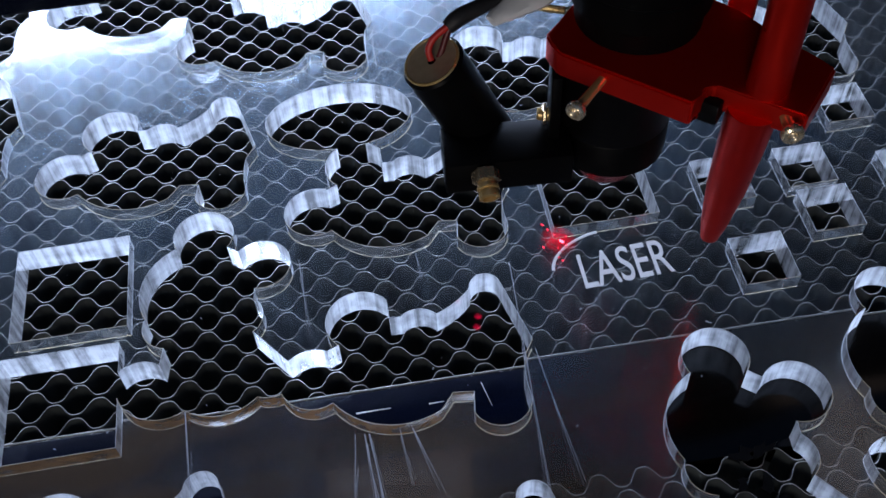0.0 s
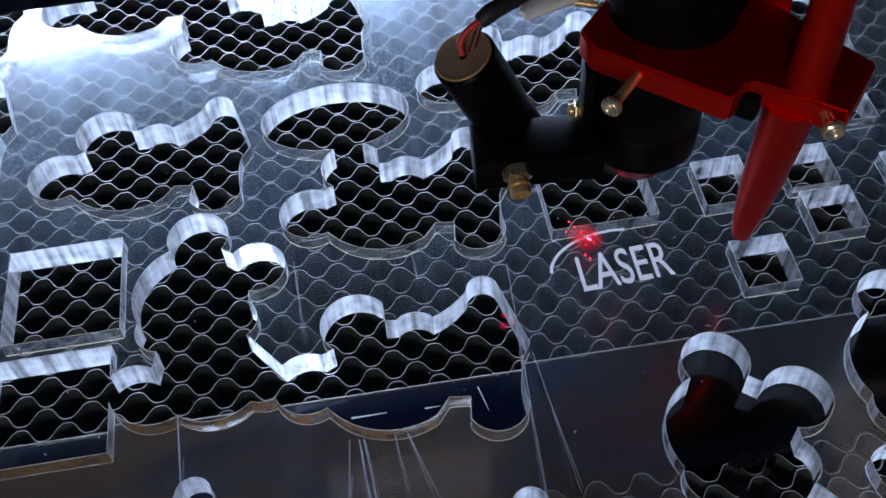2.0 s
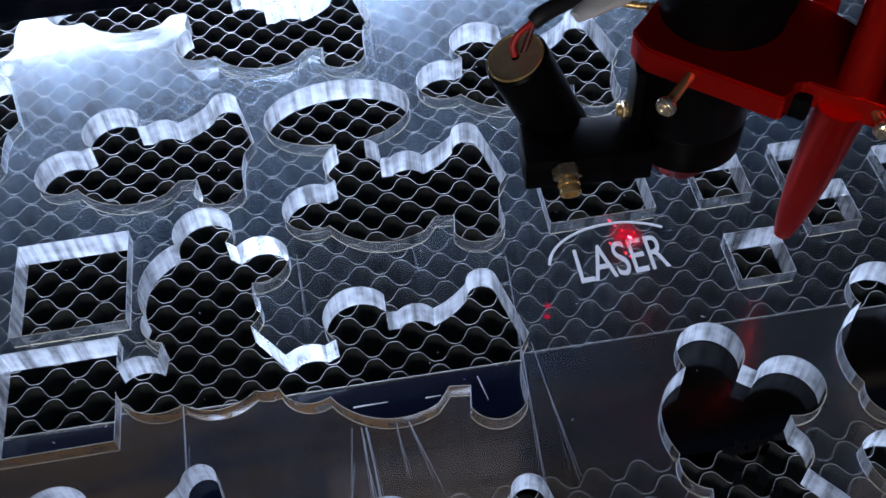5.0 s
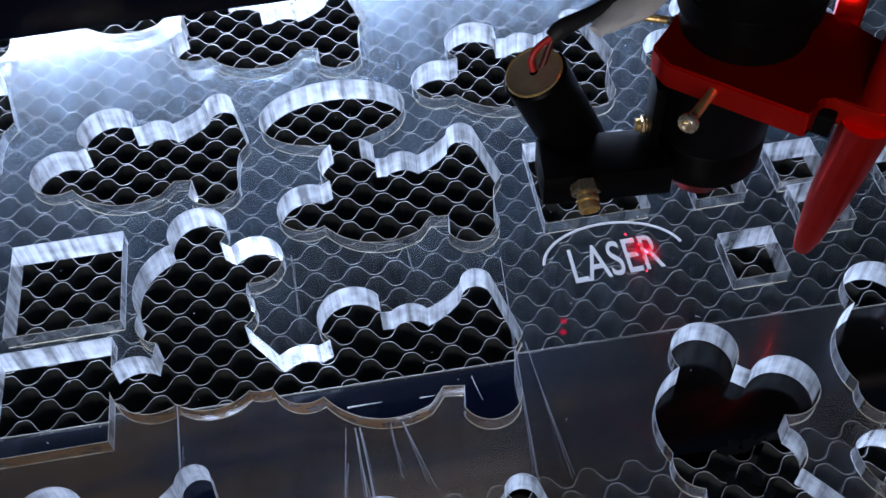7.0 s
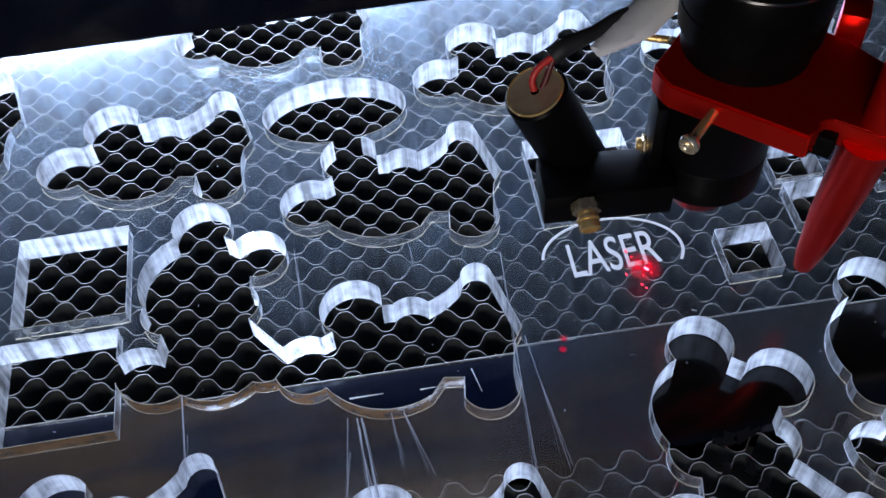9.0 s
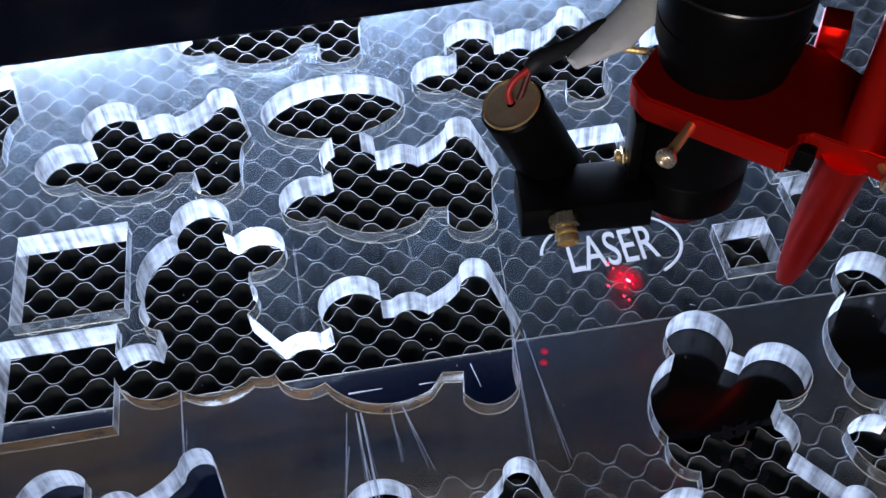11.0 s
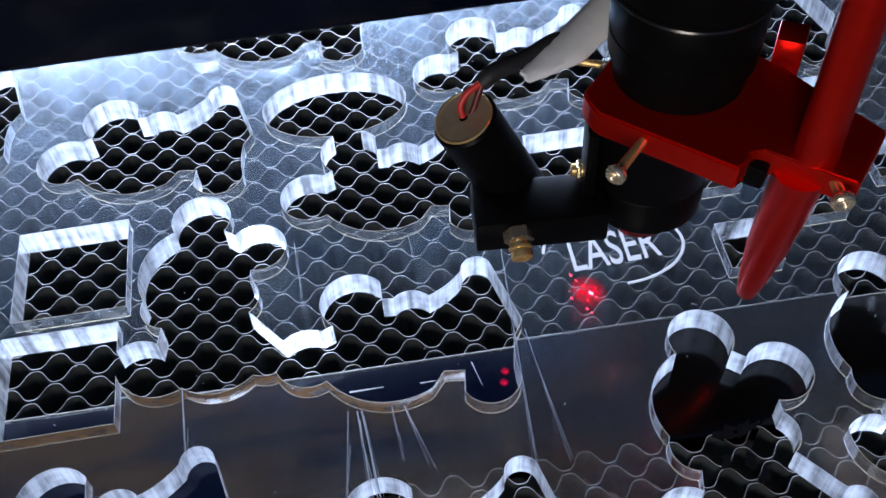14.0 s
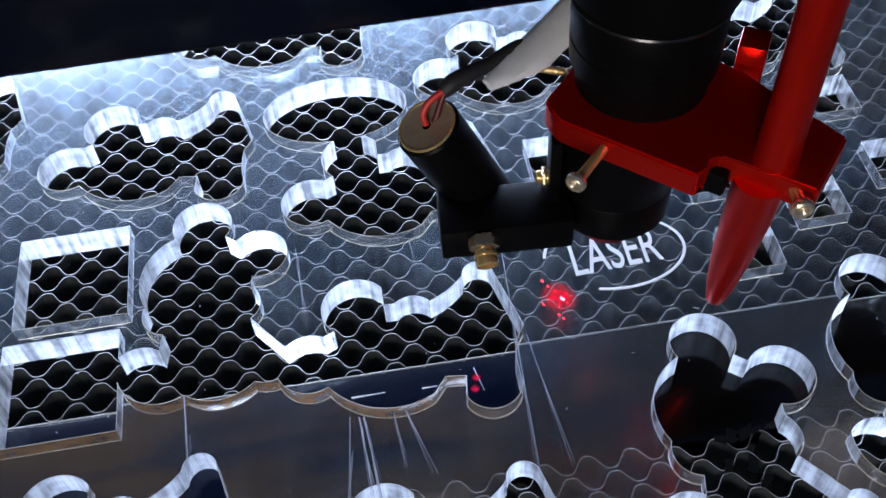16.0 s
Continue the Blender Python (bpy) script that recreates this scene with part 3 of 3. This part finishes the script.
def offcut(x, y, turn, size, seed):
    """A charred sliver that fell through the opening."""
    rng = random.Random(seed)
    out = [(size * rng.uniform(0.25, 1.1) * math.cos(a) * 1.7, size * rng.uniform(0.25, 1.1) * math.sin(a)) for a in (2 * math.pi * k / 13 for k in range(13))]
    ob = part("offcut", prism(bmesh.new(), out, 0, 0.7), BLACK, label="charred black offcut lying on the honeycomb bed")
    ob.matrix_basis = pose(x * MM, y * MM, -8.2 * MM, 0, 0, turn)
    return tagged(ob, category="offcut", group="offcuts in the opening")


for row in ((26.5, -47.6, 5, 2.6, 1), (31.5, -47.2, 20, 2.4, 2), (24.2, -54.4, 60, 1.6, 3), (29.5, -56.5, 100, 2.0, 4), (31.5, -60.5, 30, 1.5, 5)):
    offcut(*row)


def dust():
    """Loose crumbs of acrylic on the sheet."""
    rng, bm = random.Random(11), bmesh.new()
    spots = [(12 + 20 * math.cos(a), 7 + 13 * math.sin(a)) for a in (rng.uniform(0, 6.28) for _ in range(26))]
    spots += [(rng.uniform(-150, 90), rng.uniform(-60, 110)) for _ in range(130)]
    for x, y in spots:
        r = rng.uniform(0.06, 0.2)
        m = Matrix.Translation((x + rng.gauss(0, 1), y + rng.gauss(0, 1), 0.02)) @ pose(0, 0, 0, 0, 0, rng.uniform(0, 360)) @ Matrix.Diagonal((rng.uniform(1, 3), 1, 0.6, 1))
        bmesh.ops.create_icosphere(bm, subdivisions=1, radius=r, matrix=m)
    return tagged(part("dust", bm, PALE_MARK), "pale acrylic crumbs scattered over the sheet", "dust", kind="stuff")


dust()


# ---- the laser head: its axis is the origin, heights over the sheet ----
def screw(name, head_at, tip, parent, r=1.35, head_r=2.3, material=BRASS):
    """A slotted pan-head screw with its bare shank."""
    p, q = Vector(head_at), Vector(tip)
    d = (q - p).normalized()
    shank = part(name, rod(bmesh.new(), p, q, r, r * 0.9, 20), material, parent)
    m = along(p - d * 1.6, p)
    hb = lathe(bmesh.new(), [(0.15, 1.3), (0.5, 1.1), (0.85, 0.35), (head_r * 0.55, 0.1), (head_r * 0.78, 0), (head_r * 0.95, 0.3), (head_r, 0.8), (head_r, 1.5), (head_r - 0.3, 1.9)], m, 28)
    part("screw_head", hb, NICKEL, shank, "bright nickel head")
    return shank


def laser_head():
    head = thing("laser_cutter", "red and black laser cutting head with pointer diode over sheet", "laser head")
    # red clamp plate, turned like the head's bracket
    out = arcs([(-16.2, -10.0, 0), (5.9, -29.6, 0), (8.0, -27.2, 0.25), (10.5, -25.0, -0.25), (12.4, -25.6, 0), (26.2, -37.5, 0), (36.9, -25.5, 0), (33.8, -21.2, 0),
                (29, -14, 0), (24, -4, 0), (14, 7, 0), (-6, 10, 0), (-10.0, 4.3, 0), (-17.6, -3.6, 0), (-17.4, -6.0, 0)])
    bm = prism(bmesh.new(), [(p.x, p.y) for p in out], 68.2, 74.5)
    bmesh.ops.bevel(bm, geom=[e for e in bm.edges], offset=0.5, segments=2, affect="EDGES")
    plate = part("clamp_plate", bm, RED, head, "red anodised clamp plate")
    # slot between the plate and the ear that grips the air tube
    slot = bmesh.new()
    box(slot, (-3.6, -1.6, 66.0), (3.4, 5, 71.4), 0.6, Matrix.Translation((10.4, -25.4, 0)) @ pose(0, 0, 0, 0, 0, -40))
    part("clamp_block", slot, BLACK, head, "small black block under the clamp")
    UP = Matrix.Translation((3.0, -0.8, 0))
    # lens tube below and above the plate
    part("lens_tube", lathe(bmesh.new(), [(9.5, 37.5), (10.0, 36.2), (12.4, 36), (13.4, 37), (13.4, 46), (13.2, 46.3), (13.4, 46.6), (13.4, 66.5)], seg=72), BLACK, head, "black lens tube")
    # the nozzle's red is a reflection put into its colour
    part("lens_nozzle", lathe(bmesh.new(), [(6.2, 27.9), (6.8, 27.5), (7.4, 28.4), (9.2, 36.6)], seg=56), GARNET, head, "short dark nozzle under the lens, red reflection in its colour")
    part("collar", lathe(bmesh.new(), [(12.8, 74.4), (13.6, 74.6), (13.8, 79.6), (14.9, 80.6), (15.1, 86.2), (14.9, 86.4), (14.9, 86.8), (15.1, 87), (15.2, 95.6), (14.8, 96.2)], UP, 72), BLACK, head, "dark grey knurled collar")
    part("ring", lathe(bmesh.new(), [(14.4, 96.0), (15.6, 96.3), (15.8, 96.7), (15.6, 97.1), (14.4, 97.3)], UP, 72), BLACK_GLOSS, head, "glossy black stepped ring")
    part("upper_tube", lathe(bmesh.new(), [(14.6, 97.2), (15.0, 98.6), (16.6, 99.2), (16.8, 112), (16.4, 113), (16.4, 150)], UP, 72), BLACK, head, "black upper tube")
    # red air tube with its tapered nozzle
    tx, ty = 21.6, -28.0
    nozzle = lathe(bmesh.new(), [(1.2, 15.0), (1.7, 15.0), (2.2, 15.8), (3.2, 23), (4.5, 40), (5.0, 56), (5.2, 66), (5.2, 70)], Matrix.Translation((tx, ty, 0)), 48)
    for v in nozzle.verts:
        k = (66 - v.co.z) / 51.0
        v.co.x, v.co.y = v.co.x - 2.0 + 2.9 * k, v.co.y + 9.4 * k
    part("air_nozzle", nozzle, RED, head, "red tapered air nozzle")
    air = lathe(bmesh.new(), [(4.1, 74.0), (4.3, 74.6), (4.0, 90), (4.0, 170)], Matrix.Translation((tx, ty, 0)), 40)
    part("air_tube", air, RED, head, "red air tube")
    screw("screw", (-15.7, -23.9, 72.0), (-8.6, -16.6, 72.0), head, 1.15, 2.1)
    screw("screw", (23.1, -38.3, 72.0), (23.6, -33.0, 72.0), head)
    screw("screw", (-10.3, 7.6, 70.5), (-17.6, 10.8, 70.5), head, 0.9, 1.0)
    # bracket block and pointer diode
    bm = box(bmesh.new(), (-14.6, -6.4, 39.0), (14.6, 6.4, 48.0), 0.6, Matrix.Translation((-26.6, -7.2, 0)) @ pose(0, 0, 0, 0, 0, -4))
    part("bracket", bm, BLACK, head, "black pointer bracket")
    bm = box(bmesh.new(), (-1.2, -4.6, 46), (1.2, 4.6, 66), 0.4, Matrix.Translation((-15.0, -4.0, 0)) @ pose(0, 0, 0, 0, 0, -10))
    part("bracket_fin", bm, BLACK, head, "black upright fin of the bracket")
    lo, hi = Vector((-24.0, 4.6, 27)), Vector((-41.4, 0.8, 67.6))
    d = (hi - lo).normalized()
    diode = part("pointer_diode", lathe(bmesh.new(), [(6.7, 0), (7.1, 0.5), (7.1, (hi - lo).length - 0.6), (6.6, (hi - lo).length)], along(lo, hi), 56), BLACK, head, "black pointer barrel")
    m = along(hi - d * 0.5, hi + d)
    part("cap", lathe(bmesh.new(), [(6.0, 0), (6.1, 0.7), (5.8, 0.9), (5.4, 0.72), (1.0, 0.72), (0.9, 0.2)], m, 56), CAP, diode, "dull brass end cap")
    part("cap_rim", lathe(bmesh.new(), [(5.85, 0.7), (6.0, 1.05), (6.3, 1.05), (6.5, 0.6)], m, 56, close=False), BRASS, diode, "bright brass rim")
    cap = hi + d * 0.4
    part("wire", cable(bmesh.new(), [cap, cap + Vector((-0.3, 1.0, 2.2)), cap + Vector((1.2, 2.0, 4.4)), cap + Vector((4.4, 2.9, 6.2))], 0.75), WIRE, diode, "red wire")
    part("wire", cable(bmesh.new(), [cap + Vector((1.6, 0.4, -0.3)), cap + Vector((2.6, 1.0, 1.6)), cap + Vector((3.6, 2.0, 3.8)), cap + Vector((4.8, 3.0, 6.0))], 0.7), DARK_WIRE, diode, "dark red wire")
    run = [(-37.4, 3.4, 74), (-34.2, 4.6, 75.5), (-27.6, 7.2, 76), (-20.4, 11.2, 76.2), (-16, 11.6, 75.2), (-8, 15, 76)]
    part("sleeve", cable(bmesh.new(), run, lambda t: 1.7 + 0.3 * math.sin(9 * t)), RUBBER, head, "black shrink sleeve")
    tape = cable(bmesh.new(), [(-28.0, 3.0, 74.5), (-23, 5.6, 75.2), (-17, 9.0, 76), (-10, 14.0, 78), (-4, 18, 80)], lambda t: 1.8 + 3.0 * min(1, t * 2.2), flat=0.45, steps=5)
    rng = random.Random(3)
    for v in tape.verts:
        v.co += Vector((rng.gauss(0, 0.07), rng.gauss(0, 0.07), rng.gauss(0, 0.14)))
    part("tape_wrap", tape, TAPE, head, "crumpled milky tape")
    # brass bolts of the bracket
    p, q = Vector((-32.6, -13.0, 45.8)), Vector((-32.8, -23.5, 42.2))
    nut = part("hex_nut", lathe(bmesh.new(), [(2.5, 0), (3.3, 0.4), (3.3, 2.9), (2.6, 3.3)], along(p, q), 6), STEEL, head, "brass hex nut")
    e = (q - p).normalized()
    bolt = lathe(bmesh.new(), [(2.2, 3.1), (2.2, 4.0), (2.6, 4.2), (2.6, 4.8), (2.2, 5.0), (2.5, 5.9), (2.4, 6.9), (1.6, 7.1), (1.4, 5.6)], along(p, q), 32)
    part("bolt", bolt, BRASS, nut, "brass bolt end")
    part("bolt", rod(bmesh.new(), (-18.6, -2.6, 50.5), (-14.8, -3.4, 50.5), 1.5, 1.5, 24), BRASS, head, "brass bolt end")
    part("washer", rod(bmesh.new(), (-17.4, -2.8, 50.5), (-16.4, -3.0, 50.5), 2.4, 2.4, 6), STEEL, head)
    # red carriage lug and hose behind the tube
    bm = box(bmesh.new(), (-3.0, -3.4, 67.5), (3.0, 3.4, 78), 0.5, Matrix.Translation((27.6, 1.6, 0)) @ pose(0, 0, 0, 0, 0, -30))
    part("lug", bm, RED, head, "red carriage lug")
    hose = [(18, 2, 118), (24, -4, 104), (28, -8, 100), (33, -6, 106), (34, 0, 125)]
    part("hose", cable(bmesh.new(), hose, 1.6), RUBBER, head, "black hose loop")
    # unseen box added to shade the plate's top and darken reflections
    part("carriage", box(bmesh.new(), (-34, -22, 121), (86, 20, 215), 2.0), BLACK, head, "unseen black carriage box added to darken the plate below")
    return head


HEAD = laser_head()


def gantry_beam():
    beam = thing("gantry_beam", "dark steel gantry beam carrying the laser head", "gantry beam")
    part("beam", box(bmesh.new(), (-410, 0, 77.2), (410, 60, 150), 1.5), NAVY, beam)
    part("rail", box(bmesh.new(), (-410, -6, 128), (410, 0, 140), 1.0), STEEL, beam, "steel guide rail")
    return beam


GANTRY = gantry_beam()


def shaft(bm, x, y, z, r, long, lean):
    """A small pointed patch of light, drawn out along y."""
    pts = [(0, 1), (0.55, 0.35), (1, -0.1), (0.6, -0.55), (0.1, -1), (-0.5, -0.6), (-1, 0.05), (-0.45, 0.5)]
    top = bm.verts.new((x, y, z + 0.03))
    ring = [bm.verts.new((x + r * u + lean * long * v, y + long * v, z)) for u, v in pts]
    for a, b in zip(ring, ring[1:] + ring[:1]):
        bm.faces.new((top, a, b))
    return bm


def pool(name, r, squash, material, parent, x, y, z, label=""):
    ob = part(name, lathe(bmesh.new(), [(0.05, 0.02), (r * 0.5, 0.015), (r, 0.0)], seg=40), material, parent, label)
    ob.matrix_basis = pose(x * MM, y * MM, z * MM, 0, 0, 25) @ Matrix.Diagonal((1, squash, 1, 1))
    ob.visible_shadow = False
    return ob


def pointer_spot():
    """Painted glow for red pointer light scattered on the sheet and the honeycomb below."""
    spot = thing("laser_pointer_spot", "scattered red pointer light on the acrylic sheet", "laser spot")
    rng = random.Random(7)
    pool("halo", 5.4, 1.15, SPECKLE, spot, 0.9, -1.6, 0.16, "soft red glow painted for scattered light")
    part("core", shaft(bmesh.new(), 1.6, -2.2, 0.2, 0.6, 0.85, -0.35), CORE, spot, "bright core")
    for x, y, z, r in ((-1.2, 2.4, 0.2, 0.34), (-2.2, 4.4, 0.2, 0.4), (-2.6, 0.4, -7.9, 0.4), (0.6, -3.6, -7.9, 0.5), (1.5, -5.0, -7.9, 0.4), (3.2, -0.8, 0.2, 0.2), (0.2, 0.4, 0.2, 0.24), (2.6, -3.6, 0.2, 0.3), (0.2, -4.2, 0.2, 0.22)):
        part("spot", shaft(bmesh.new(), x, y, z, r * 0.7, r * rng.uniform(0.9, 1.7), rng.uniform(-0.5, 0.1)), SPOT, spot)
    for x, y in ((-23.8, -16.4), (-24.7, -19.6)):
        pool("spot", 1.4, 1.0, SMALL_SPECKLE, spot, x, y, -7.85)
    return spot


SPOTS = pointer_spot()


# ---- what moves ----
def turn_at(t):
    return float(np.interp(t, [r[0] for r in TURN], [r[1] for r in TURN]))


def head_at(t):
    return on_ellipse(turn_at(t))


def motions():
    times = [k * 0.25 for k in range(65)]
    walk(HEAD, [(t, pose(head_at(t)[0] * MM, head_at(t)[1] * MM, 0)) for t in times])
    walk(GANTRY, [(t, pose(0, (head_at(t)[1] + 22.5) * MM, 0)) for t in times])
    walk(SPOTS, [(t, pose((head_at(t)[0] - 11.6) * MM, (head_at(t)[1] + 0.8) * MM, 0)) for t in times])
    # each stretch of the engraved curve rides in the lens tube until the beam reaches its place
    fine = [k / 30 for k in range(481)]
    for a, ob in TRACE:
        home = ob.matrix_basis.copy()
        due = next((t for t in fine if turn_at(t) <= a - 3.0), 17.0)
        rows = [(t, pose(head_at(t)[0] * MM, head_at(t)[1] * MM, 55 * MM)) for t in times if t < due - 0.01]
        if due <= 15.9:
            if due > 0.04:
                rows.append((due, pose(head_at(due)[0] * MM, head_at(due)[1] * MM, 55 * MM)))
            rows.append((due + 1 / 30, home))
        if due <= 15.9:
            rows.append((16.0, home))
        walk(ob, rows)


motions()
